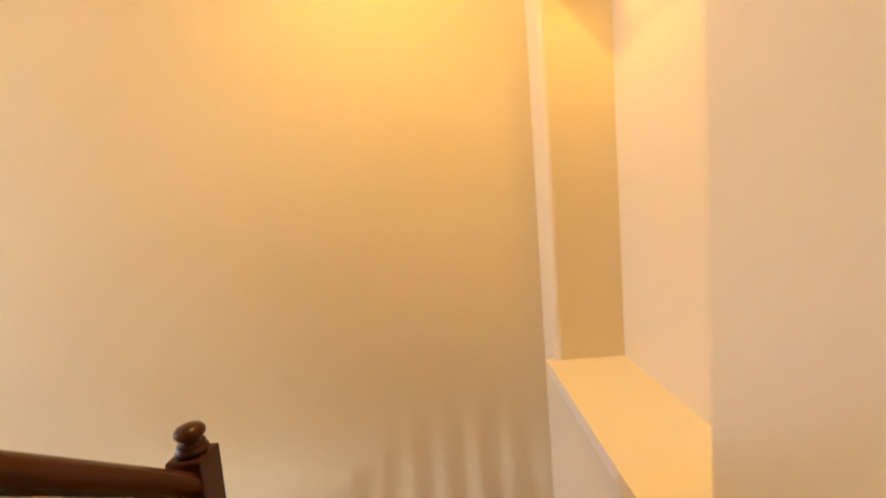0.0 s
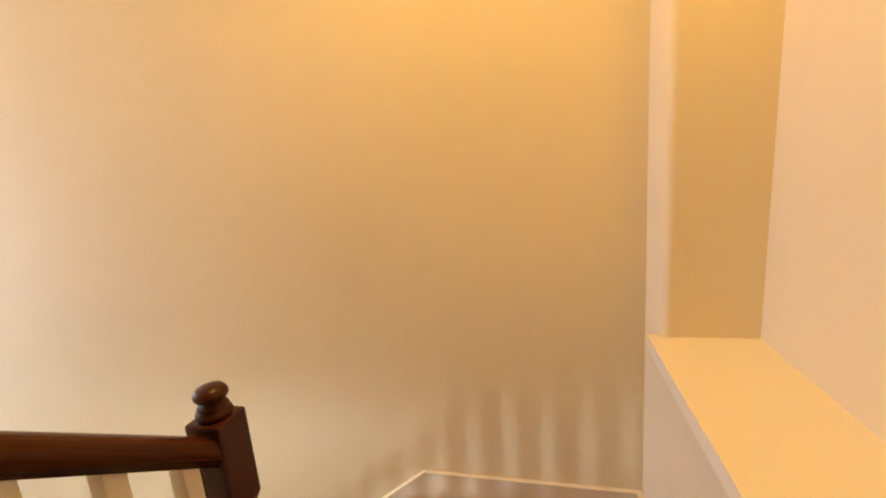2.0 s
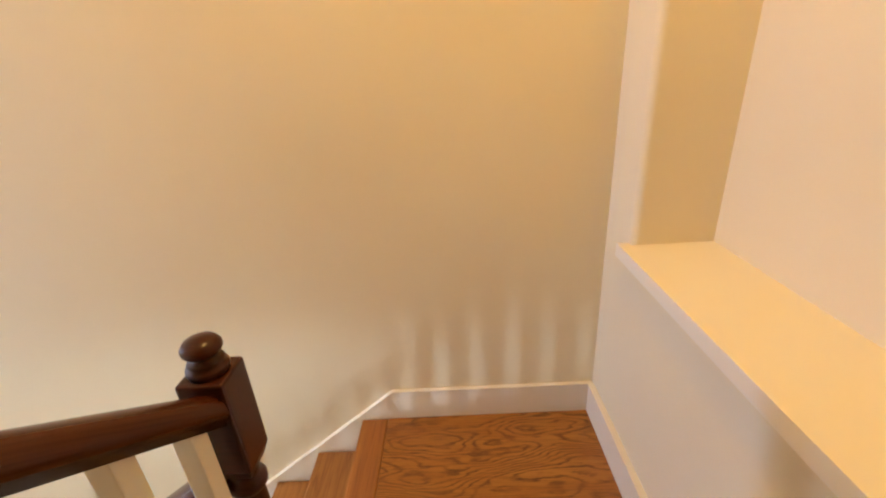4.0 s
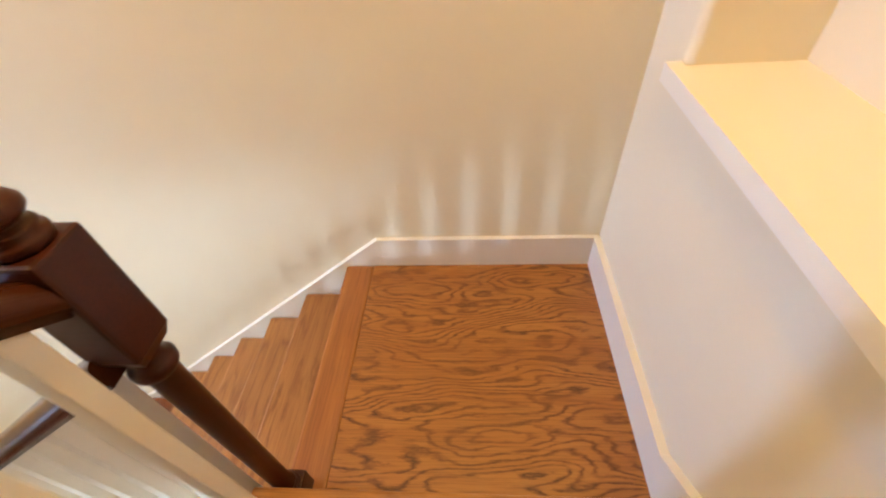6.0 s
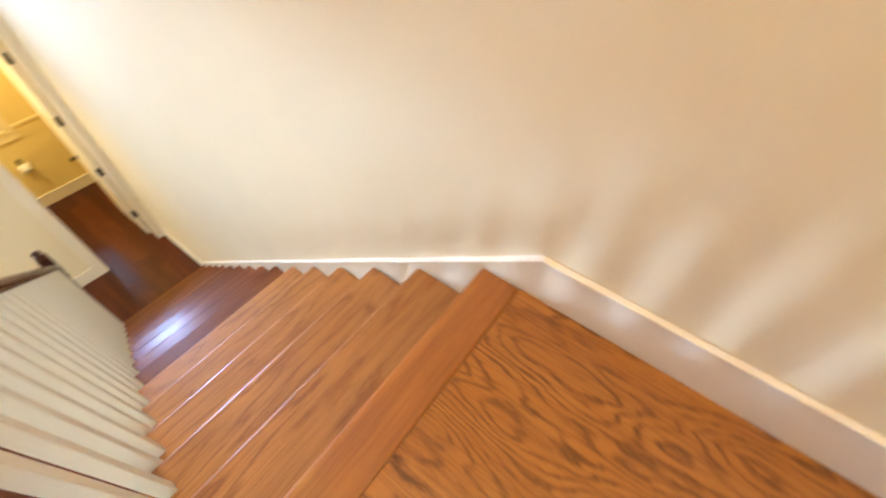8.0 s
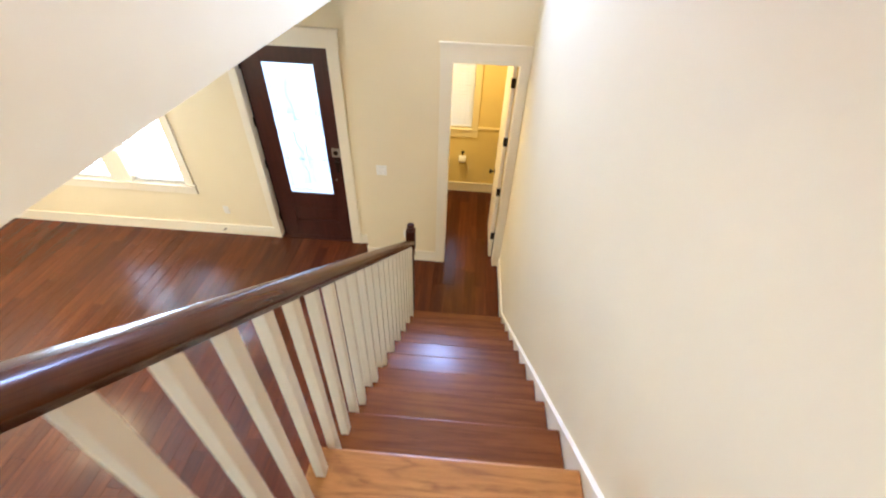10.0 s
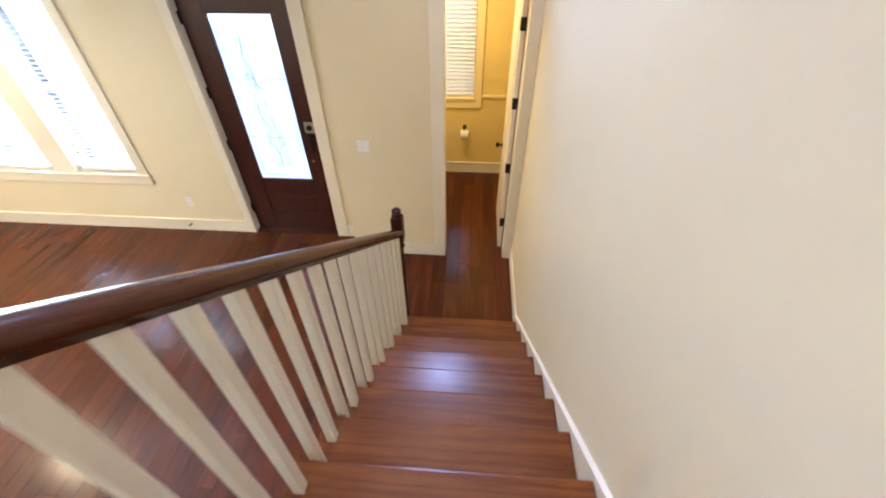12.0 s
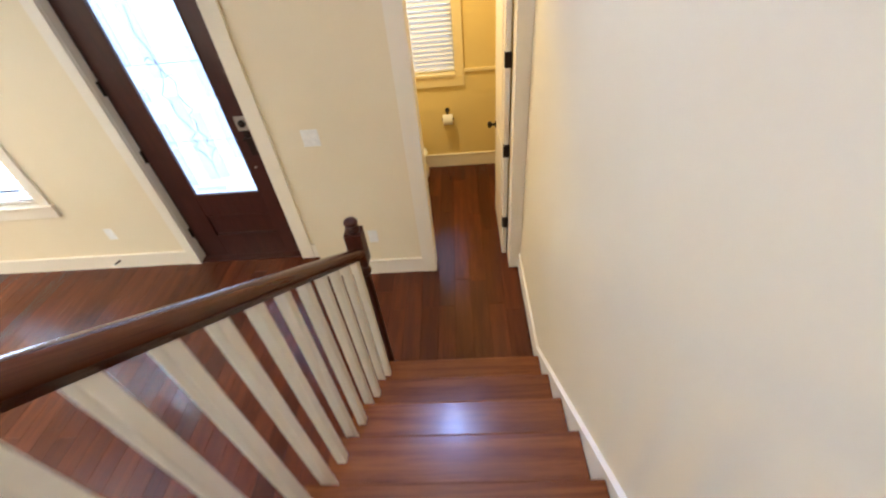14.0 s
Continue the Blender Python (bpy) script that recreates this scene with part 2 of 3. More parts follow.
def lathe(profile, steps=28):
    """A turned shape from (radius, height) pairs."""
    bm = bmesh.new()
    rings = []
    for r, z in profile:
        rings.append([bm.verts.new((r * math.cos(2 * math.pi * i / steps), r * math.sin(2 * math.pi * i / steps), z)) for i in range(steps)])
    for a, b in zip(rings, rings[1:]):
        for i in range(steps):
            bm.faces.new((a[i], a[(i + 1) % steps], b[(i + 1) % steps], b[i]))
    bm.faces.new(rings[0][::-1])
    bm.faces.new(rings[-1])
    bmesh.ops.recalc_face_normals(bm, faces=bm.faces)
    return bm


def sweep(profile, a, b):
    """A section (across, up) carried from a to b, cut plumb at both ends."""
    bm = bmesh.new()
    d = (Vector(b) - Vector(a)).normalized()
    side = Vector((d.y, -d.x, 0)).normalized()
    ends = [[bm.verts.new(Vector(p) + side * u + Vector((0, 0, v))) for u, v in profile] for p in (a, b)]
    n = len(profile)
    for i in range(n):
        bm.faces.new((ends[0][i], ends[0][(i + 1) % n], ends[1][(i + 1) % n], ends[1][i]))
    for cap in (bm.faces.new(ends[0][::-1]), bm.faces.new(ends[1])):
        for e in cap.edges:
            e.smooth = False
    bmesh.ops.recalc_face_normals(bm, faces=bm.faces)
    return bm


def structure(name, bm, mat, label, category="wall"):
    return tagged(part(name, bm, mat), label, category, kind="structure")


# ---- the plan, in metres ----
RISE, RUN = 0.195, 0.2465
LAND_Z, TIP_X = 15 * RISE, -1.052          # landing height, its nosing over the lower flight
RAIL_Y, RAIL_X = -0.935, -1.005            # planes of the two balustrades
UP_Y = -0.938                              # nosing of the first step above the landing
HALL_Z = LAND_Z + 2 * RISE
ROOM_C, TOP_C = 2.927, 6.10                 # ceilings
BATH_X, ENTRY_X, END_X = -5.514, -5.765, -7.204
SOUTH_Y, HEAD_Y, RETURN_Y = -6.61, -1.555, -1.625
NOSE, THICK = 0.030, 0.028


def tip(k):
    return TIP_X - RUN * k


# ---- walls, floors and ceilings ----
structure("wall_north", box(-7.35, 0.45, 0.016, 0.14, -0.1, TOP_C), WALL, "smooth cream painted wall running up beside the stairs")
NI0, NI1, SILL_Z, NI_D = -1.175, -0.205, 3.842, 0.292
ARC = [(0.024 * (1 - math.sin(a * math.pi / 12)), 0.024 * (1 - math.cos(a * math.pi / 12))) for a in range(7)]
east = boxes((0.022, 0.41, SOUTH_Y, 0.016, -0.1, SILL_Z - 0.045), (NI_D, 0.41, NI0, NI1, SILL_Z - 0.045, TOP_C))
for pier in ([(0.022 + u, NI1 + v) for u, v in ARC] + [(0.022, 0.016), (0.41, 0.016), (0.41, NI1)],
             [(0.022 + u, NI0 - v) for u, v in ARC] + [(0.022, SOUTH_Y), (0.41, SOUTH_Y), (0.41, NI0)]):
    join(east, prism(pier, "z", SILL_Z - 0.045, TOP_C))
structure("wall_east", east, WALL, "cream painted wall with a tall shallow recess")
NI_TOP = 5.30
structure("niche_head", box(0.03, NI_D - 0.002, NI0 + 0.002, NI1 - 0.002, NI_TOP, TOP_C), WALL, "cream painted head of the wall recess", "wall")
structure("niche_sill", prism([(-0.018, NI0), (-0.018, NI1 + 0.026), (0.0215, NI1 + 0.026), (0.0215, NI1), (NI_D, NI1), (NI_D, NI0)], "z", SILL_Z - 0.045, SILL_Z), TRIM, "cream painted ledge of the wall recess", "sill")
structure("wall_bath", boxes((BATH_X - 0.12, BATH_X, RETURN_Y, -0.675, -0.1, 3.65), (BATH_X - 0.12, BATH_X, -0.675, -0.070, 2.40, 3.65), (BATH_X - 0.12, BATH_X, -0.070, 0.016, -0.1, 3.65),
          (BATH_X - 0.12, BATH_X, -1.735, -0.98, 3.65, 4.85), (BATH_X - 0.12, BATH_X, -0.43, 0.016, 3.65, 4.85), (BATH_X - 0.12, BATH_X, -1.735, 0.016, 4.85, TOP_C)),
          WALL, "cream painted wall around the bathroom doorway")
DOOR0, DOOR1, DOOR_H = -2.842, -1.895, 2.39
W1, W2, WZ0, WZ1 = (-4.55, -3.88), (-5.47, -4.80), 0.726, 2.45
EX = ENTRY_X - 0.16
structure("wall_entry", boxes((EX, ENTRY_X, SOUTH_Y, W2[0], -0.1, ROOM_C), (EX, ENTRY_X, W2[0], W1[1], -0.1, WZ0), (EX, ENTRY_X, W2[0], W1[1], WZ1, ROOM_C),
          (EX, ENTRY_X, W2[1], W1[0], WZ0, WZ1), (EX, ENTRY_X, W1[1], DOOR0, -0.1, ROOM_C), (EX, ENTRY_X, DOOR0, DOOR1, DOOR_H, ROOM_C),
          (EX, ENTRY_X, DOOR1, RETURN_Y, -0.1, ROOM_C), (EX, BATH_X - 0.12, RETURN_Y, RETURN_Y + 0.12, -0.1, ROOM_C)), WALL, "cream painted front wall with door and windows")
structure("wall_south", box(EX, 0.41, SOUTH_Y - 0.12, SOUTH_Y, -0.1, ROOM_C), WALL, "cream painted end wall of the front room")
structure("wall_stair_head", box(EX, -1.10, HEAD_Y - 0.14, HEAD_Y, ROOM_C, TOP_C), WALL, "cream painted wall above the open side of the stairs")
structure("wall_hall_west", box(-1.22, -1.10, -4.2, HEAD_Y, HALL_Z - 0.3, TOP_C), WALL, "cream painted upstairs hall wall")
structure("wall_hall_south", box(-1.22, 0.41, -4.32, -4.2, HALL_Z - 0.3, TOP_C), WALL, "cream painted upstairs hall end wall")
structure("wall_under_stairs", boxes((-1.055, -1.036, HEAD_Y - 0.1, -0.975, -0.1, LAND_Z + RISE - 0.06)), WALL, "cream painted wall under the upper steps")
structure("ceiling_room", box(EX, 0.41, SOUTH_Y, HEAD_Y - 0.001, ROOM_C, ROOM_C + 0.15), CEIL, "white painted ceiling of the front room", "ceiling")
structure("ceiling_upper", box(-7.35, 0.45, -4.32, 0.12, TOP_C, TOP_C + 0.1), CEIL, "white painted ceiling over the stairwell", "ceiling")
structure("wall_bath_end", boxes((END_X - 0.14, END_X, -1.615, -1.06, -0.1, ROOM_C), (END_X - 0.14, END_X, -0.437, 0, -0.1, ROOM_C),
          (END_X - 0.14, END_X, -1.06, -0.437, -0.1, 1.03), (END_X - 0.14, END_X, -1.06, -0.437, 2.25, ROOM_C)), BATH, "yellow painted bathroom end wall")
structure("wall_bath_south", boxes((END_X - 0.14, EX, RETURN_Y, RETURN_Y + 0.12, -0.1, ROOM_C), (END_X, BATH_X - 0.12, RETURN_Y + 0.122, RETURN_Y + 0.130, 0, ROOM_C)), BATH, "yellow painted bathroom side wall")
structure("wall_bath_north", box(END_X, BATH_X - 0.13, -0.012, -0.002, 0, ROOM_C), BATH, "yellow painted bathroom side wall")
structure("ceiling_bath", box(END_X - 0.14, BATH_X - 0.12, -1.735, 0, ROOM_C, ROOM_C + 0.1), CEIL, "white painted bathroom ceiling", "ceiling")
structure("floor_base", box(-7.35, 0.41, SOUTH_Y - 0.12, 0.12, -0.2, -0.02), FLOOR_WOOD, "subfloor below the dark floor boards", "floor")
structure("ground", box(-60, 60, -60, 60, -0.6, -0.5), plain("pale_ground", (0.35, 0.36, 0.33), 0.9), "pale ground outside the house", "ground")


# ---- stairs ----
def board(length, width, thick, bevel=0.003):
    """A board lying along its own x, top at 0."""
    return box(-length / 2, length / 2, -width / 2, width / 2, -thick, 0, bevel)


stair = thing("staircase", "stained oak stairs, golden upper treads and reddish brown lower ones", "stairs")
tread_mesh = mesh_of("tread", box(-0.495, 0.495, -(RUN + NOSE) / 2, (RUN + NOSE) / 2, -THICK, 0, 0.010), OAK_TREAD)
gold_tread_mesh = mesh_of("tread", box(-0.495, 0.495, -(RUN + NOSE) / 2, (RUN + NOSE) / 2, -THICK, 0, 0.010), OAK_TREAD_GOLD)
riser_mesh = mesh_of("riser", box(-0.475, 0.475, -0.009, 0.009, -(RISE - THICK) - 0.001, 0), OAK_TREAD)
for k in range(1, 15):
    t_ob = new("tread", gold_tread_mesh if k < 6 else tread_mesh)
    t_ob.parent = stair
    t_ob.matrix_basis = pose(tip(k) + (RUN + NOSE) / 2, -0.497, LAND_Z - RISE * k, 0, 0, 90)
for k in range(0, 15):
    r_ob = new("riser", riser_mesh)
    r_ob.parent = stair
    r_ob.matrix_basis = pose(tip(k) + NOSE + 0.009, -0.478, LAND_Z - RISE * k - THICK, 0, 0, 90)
# sawtooth stringer on the open side and the wall panel below it
saw = [(tip(14) + NOSE, 0.0)]
for k in range(14, 0, -1):
    saw += [(tip(k) + NOSE, LAND_Z - RISE * k - THICK), (tip(k - 1) + NOSE, LAND_Z - RISE * k - THICK)]
saw += [(tip(0) + NOSE, LAND_Z - THICK), (-1.0, LAND_Z - THICK), (-1.0, 0.0)]
part("stringer", prism(saw, "y", -0.976, -0.958), TRIM, stair, "white painted open stringer")

landing = thing("stair_landing", "golden oak landing with bold flame grain between two flights", "landing")
depth = -UP_Y + NOSE - 0.001
part("panel", board(1.052 - 0.125, depth - 0.0008, 0.03, 0.0012), OAK_LANDING, landing, at=pose(-(1.052 - 0.125) / 2, -depth / 2, LAND_Z))
part("nosing_board", board(0.985, 0.124, 0.03, 0.009), OAK_EDGE, landing, "straight grained oak nosing board", at=pose(TIP_X + 0.062, -0.4925, LAND_Z, 0, 0, 90))
part("underframe", box(-0.99, -0.001, -0.955, -0.001, LAND_Z - 0.25, LAND_Z - 0.031), TRIM, landing)

upper = thing("upper_steps", "stained oak steps rising from the landing to the hall", "stairs")
for j in range(2):
    last = j == 1
    wide = RUN + NOSE if not last else 0.124
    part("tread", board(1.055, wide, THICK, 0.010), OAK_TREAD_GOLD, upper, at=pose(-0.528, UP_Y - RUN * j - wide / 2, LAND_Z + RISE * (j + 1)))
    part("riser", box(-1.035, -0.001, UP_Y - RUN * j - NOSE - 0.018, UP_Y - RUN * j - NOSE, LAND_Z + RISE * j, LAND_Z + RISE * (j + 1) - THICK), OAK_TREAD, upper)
structure("hall_floor", box(-1.10, 0.0, -4.2, UP_Y - RUN - 0.125, HALL_Z - 0.28, HALL_Z), FLOOR_WOOD, "dark oak floor of the upstairs hall", "floor")

# ---- skirting ----
SK = 0.147


def skirt_line(x):
    return LAND_Z + SK - (-0.893 - x) * RISE / RUN if x < -0.893 else LAND_Z + SK


low_x = -0.893 - (LAND_Z) * RUN / RISE
structure("baseboard_stair", prism([(0, LAND_Z), (0, LAND_Z + SK), (-0.893, LAND_Z + SK), (low_x, SK), (BATH_X + 0.021, SK), (BATH_X + 0.021, 0), (tip(14) + NOSE, 0), (tip(14) + 0.1, 0.05), (TIP_X + 0.1, LAND_Z - RISE - 0.03), (TIP_X + 0.1, LAND_Z)], "y", 0.0, 0.0155),
          TRIM, "white painted skirting stepping down beside the treads", "skirting")
structure("baseboard_cap_stair", sweep([(-0.004, 0), (-0.004, 0.008), (0.0155, 0.012), (0.0155, 0)], (-0.893, 0, LAND_Z + SK), (low_x, 0, SK)), TRIM, "slim moulded top of the sloping skirting", "trim")
structure("baseboard_cap_landing", box(-0.893, 0.017, -0.004, 0.0155, LAND_Z + SK, LAND_Z + SK + 0.011, 0.003), TRIM, "slim moulded top of the landing skirting", "trim")
structure("baseboard_landing", prism([(-0.0005, LAND_Z), (-0.0005, LAND_Z + SK), (-0.828, LAND_Z + SK), (-1.321, HALL_Z + SK), (-4.19, HALL_Z + SK), (-4.19, HALL_Z), (-1.2, HALL_Z), (-0.95, LAND_Z)], "x", 0.0, 0.0215),
          TRIM, "white painted skirting rising with the upper steps", "skirting")
structure("baseboard_cap_east", boxes((-0.004, 0.0215, -0.828, -0.0045, LAND_Z + SK, LAND_Z + SK + 0.011)), TRIM, "slim moulded top of the skirting", "trim")
structure("baseboard_cap_rise", sweep([(-0.004, 0), (-0.004, 0.012), (0.0215, 0.012), (0.0215, 0)], (0, -1.321, HALL_Z + SK), (0, -0.828, LAND_Z + SK)), TRIM, "slim moulded top of the sloping skirting", "trim")


def skirting(name, x0, x1, y0, y1, out):
    """A skirting board with a small cap along one wall; out is the axis and sign that it faces."""
    bm = box(x0, x1, y0, y1, 0, 0.135, 0.002)
    if out == "x":
        box(x0, x1 + 0.006, y0, y1, 0.135, 0.152, 0.003, bm)
    else:
        box(x0, x1, y0 - (0.006 if out == "-y" else 0), y1 + (0.006 if out == "y" else 0), 0.135, 0.152, 0.003, bm)
    return structure(name, bm, TRIM, "white painted skirting board along the wall", "skirting")


skirting("baseboard_bath_wall", BATH_X, BATH_X + 0.016, RETURN_Y, -0.785, "x")
skirting("baseboard_entry", ENTRY_X, ENTRY_X + 0.016, SOUTH_Y, DOOR0 - 0.086, "x")
skirting("baseboard_return", ENTRY_X + 0.02, BATH_X, RETURN_Y - 0.016, RETURN_Y - 0.0005, "none")
skirting("baseboard_entry_side", ENTRY_X, ENTRY_X + 0.016, DOOR1 + 0.116, RETURN_Y - 0.017, "x")
skirting("baseboard_south", ENTRY_X, 0, SOUTH_Y, SOUTH_Y + 0.016, "y")
skirting("baseboard_bath_end", END_X, END_X + 0.016, -1.49, -0.02, "x")


# ---- balustrades ----
RAIL = [(-0.033, -0.027), (-0.036, -0.009), (-0.033, 0.009), (-0.023, 0.022), (-0.009, 0.027), (0.009, 0.027), (0.023, 0.022), (0.033, 0.009), (0.036, -0.009), (0.033, -0.027), (0.027, -0.028), (0.024, -0.041), (-0.024, -0.041), (-0.027, -0.028)]


def newel_post(base_z, block_lo, block_hi, x, y, label):
    """A newel: square foot, turned shaft with collars, square block, mushroom knob."""
    ob = thing("newel_post", label, "newel post", "newel posts of the stairs", at=pose(x, y, base_z))
    lo, hi = block_lo - base_z, block_hi - base_z
    part("foot", box(-0.041, 0.041, -0.041, 0.041, 0, 0.095, 0.004), NEWEL_WOOD, ob)
    part("shaft", lathe([(0.038, 0.095), (0.038, 0.098), (0.032, 0.102), (0.026, 0.108), (0.031, 0.116), (0.031, 0.124), (0.025, 0.132), (0.0255, 0.30), (0.027, lo - 0.085), (0.030, lo - 0.075),
                         (0.037, lo - 0.068), (0.038, lo - 0.056), (0.034, lo - 0.048), (0.027, lo - 0.042), (0.027, lo - 0.030), (0.031, lo - 0.012), (0.034, lo)]), NEWEL_WOOD, ob, "slender turned shaft with ring collars", True)
    block = box(-0.041, 0.041, -0.041, 0.041, lo, hi, 0.006)
    for v in block.verts:
        if v.co.z < lo + 0.004:
            v.co.x, v.co.y, v.co.z = v.co.x * 0.80, v.co.y * 0.80, lo - 0.018
    part("block", block, NEWEL_WOOD, ob, "square block with chamfered edges")
    part("knob", lathe([(0.033, hi), (0.034, hi + 0.0046), (0.036, hi + 0.0093), (0.035, hi + 0.0151), (0.028, hi + 0.0186), (0.031, hi + 0.0244), (0.028, hi + 0.0290), (0.019, hi + 0.0313), (0.019, hi + 0.0360),
                        (0.028, hi + 0.0394), (0.0335, hi + 0.0476), (0.033, hi + 0.0557), (0.026, hi + 0.0650), (0.012, hi + 0.0696), (0.002, hi + 0.0708)]), NEWEL_WOOD, ob, "turned mushroom-shaped knob", True)
    return ob


newel_post(LAND_Z, 3.748, 3.960, -1.008, -0.908, "dark stained newel post with turned shaft at the landing")
newel_post(0.0, 1.03, 1.235, -4.535, -0.943, "dark stained newel post at the foot of the stairs")


RAIL_SLOPE = 0.755


def rail_z(x):
    """Middle of the lower rail over x."""
    return 3.692 + (x + 1.10) * RAIL_SLOPE


lower = thing("stair_balustrade", "dark wooden handrail on cream square balusters beside the lower flight", "balustrade", "stair balustrades")
part("handrail", sweep(RAIL, (-1.035, RAIL_Y, rail_z(-1.035)), (-4.50, RAIL_Y, rail_z(-4.50))), RAIL_WOOD, lower, "rounded dark brown handrail", True)


def baluster(length, slope):
    """A square baluster standing at 0, its top cut to the slope of the rail along x."""
    b = box(-0.0175, 0.0175, -0.0175, 0.0175, 0, length, 0.003)
    for v in b.verts:
        if v.co.z > length / 2:
            v.co.z += v.co.x * slope
    return b


for k in range(1, 15):
    for d in (0.090, 0.213):
        x = tip(k) + d
        foot_z = LAND_Z - RISE * k
        if x < -4.47:
            continue
        part("baluster", baluster(rail_z(x) - 0.038 - foot_z, RAIL_SLOPE), BALUSTER, lower, at=pose(x, RAIL_Y, foot_z))

top_rail = thing("stair_balustrade", "dark wooden handrail on cream square balusters beside the upper steps", "balustrade", "stair balustrades")


def up_rail_z(y):
    return 3.932 + (-0.974 - y) * RAIL_SLOPE


part("handrail", sweep(RAIL, (RAIL_X, -0.94, up_rail_z(-0.94)), (RAIL_X, -1.62, up_rail_z(-1.62))), RAIL_WOOD_UP, top_rail, "rounded dark brown handrail", True)
for i in range(5):
    y = -1.004 - 0.124 * i
    j = 1 + int((UP_Y - y) / RUN)
    foot_z = LAND_Z + RISE * min(j, 2)
    part("baluster", baluster(up_rail_z(y) - 0.038 - foot_z, -RAIL_SLOPE), BALUSTER, top_rail, at=pose(RAIL_X, y, foot_z, 0, 0, 90))

# ---- bathroom doorway ----
structure("trim_bath_door", boxes((BATH_X, BATH_X + 0.02, -0.785, -0.675, 0, 2.40), (BATH_X, BATH_X + 0.024, -0.790, 0.015, 2.40, 2.545), (BATH_X, BATH_X + 0.04, -0.802, 0.015, 2.545, 2.57),
          (BATH_X, BATH_X + 0.02, -0.072, 0.015, 0.0, 2.40), (BATH_X - 0.13, BATH_X, -0.685, -0.673, 0, 2.40), (BATH_X - 0.13, BATH_X, -0.072, -0.060, 0, 2.40), bevel=0.003), TRIM,
          "white painted casing of the bathroom doorway with a flat header", "trim")
leaf = tagged(part("door_2", boxes((-6.34, -5.66, -0.115, -0.080, 0.012, 2.38), bevel=0.003), TRIM), "white painted bathroom door standing open inwards", "door", kind="structure")
for z0, z1 in ((0.2, 0.95), (1.15, 2.2)):
    part("panel", boxes((-6.22, -5.78, -0.119, -0.114, z0, z1), bevel=0.004), TRIM, leaf)
for z in (0.353, 0.986, 1.60, 2.20):
    part("hinge", boxes((-5.680, -5.640, -0.120, -0.076, z - 0.045, z + 0.045), bevel=0.003), BRONZE, leaf, "dark bronze butt hinge")
part("door_knob", lathe([(0.030, 0), (0.030, 0.006), (0.010, 0.010), (0.010, 0.035), (0.024, 0.042), (0.028, 0.055), (0.022, 0.068), (0.004, 0.073)], 20), BRONZE, leaf, "round dark bronze knob", True, at=pose(-6.27, -0.115, 0.90, 90, 0, 0))

# ---- entry door ----
door = thing("door_1", "dark stained wooden front door with a tall leaded glass light", "door", kind="structure")
for y0, y1 in ((DOOR0 + 0.01, -2.622), (-2.064, DOOR1 - 0.01)):
    part("stile", box(-5.835, -5.790, y0, y1, 0.012, DOOR_H - 0.005, 0.004), DOOR_WOOD, door)
for z0, z1 in ((0.012, 0.25), (0.46, 0.665), (2.224, DOOR_H - 0.005)):
    part("rail", box(-5.835, -5.791, -2.6215, -2.0645, z0, z1, 0.004), DOOR_WOOD, door)
for y0, y1, z0, z1 in ((-2.622, -2.608, 0.665, 2.224), (-2.078, -2.064, 0.665, 2.224), (-2.608, -2.078, 0.665, 0.679), (-2.608, -2.078, 2.210, 2.224)):
    part("glazing_bead", box(-5.806, -5.786, y0, y1, z0, z1, 0.004), DOOR_WOOD, door)
door.location.x = -0.040
part("panel", box(-5.825, -5.808, -2.622, -2.064, 0.25, 0.46, 0.002), DOOR_WOOD, door, "recessed lower panel")
for z0, z1 in ((0.245, 0.262), (0.452, 0.469)):
    part("panel_moulding", box(-5.809, -5.783, -2.60, -2.086, z0, z1, 0.006), DOOR_WOOD, door)
pane = part("pane", box(-5.818, -5.812, -2.622, -2.064, 0.665, 2.224), GLASS_FROST, door, "bright textured glass")
pane.visible_shadow = False
G_Y, G_Z, G_W, G_H = -2.622, 0.665, 0.558, 1.559


def glass_piece(u0, u1, v0, v1):
    """A bevelled strip of the door light, in fractions of its width and height."""
    ob = part("glass_piece", box(-5.811, -5.806, G_Y + G_W * u0, G_Y + G_W * u1, G_Z + G_H * v0, G_Z + G_H * v1, 0.0015), GLASS_BLUE, door, "pale blue bevelled glass")
    ob.visible_shadow = False


def came(points, thick=0.0019):
    """A line of lead came through points in fractions of the door light."""
    bm = bmesh.new()
    for (u0, v0), (u1, v1) in zip(points, points[1:]):
        a, b = Vector((-5.8045, G_Y + G_W * u0, G_Z + G_H * v0)), Vector((-5.8045, G_Y + G_W * u1, G_Z + G_H * v1))
        d = (b - a).normalized()
        n = Vector((0, -d.z, d.y)) * thick
        q = [bm.verts.new(p + o) for o in (Vector((0.003, 0, 0)), Vector((-0.002, 0, 0))) for p in (a - n, b - n, b + n, a + n)]
        for f in ((0, 1, 2, 3), (7, 6, 5, 4), (0, 4, 5, 1), (1, 5, 6, 2), (2, 6, 7, 3), (3, 7, 4, 0)):
            bm.faces.new([q[i] for i in f])
    bmesh.ops.recalc_face_normals(bm, faces=bm.faces)
    part("came", bm, LEAD, door, "thin dark lead line")


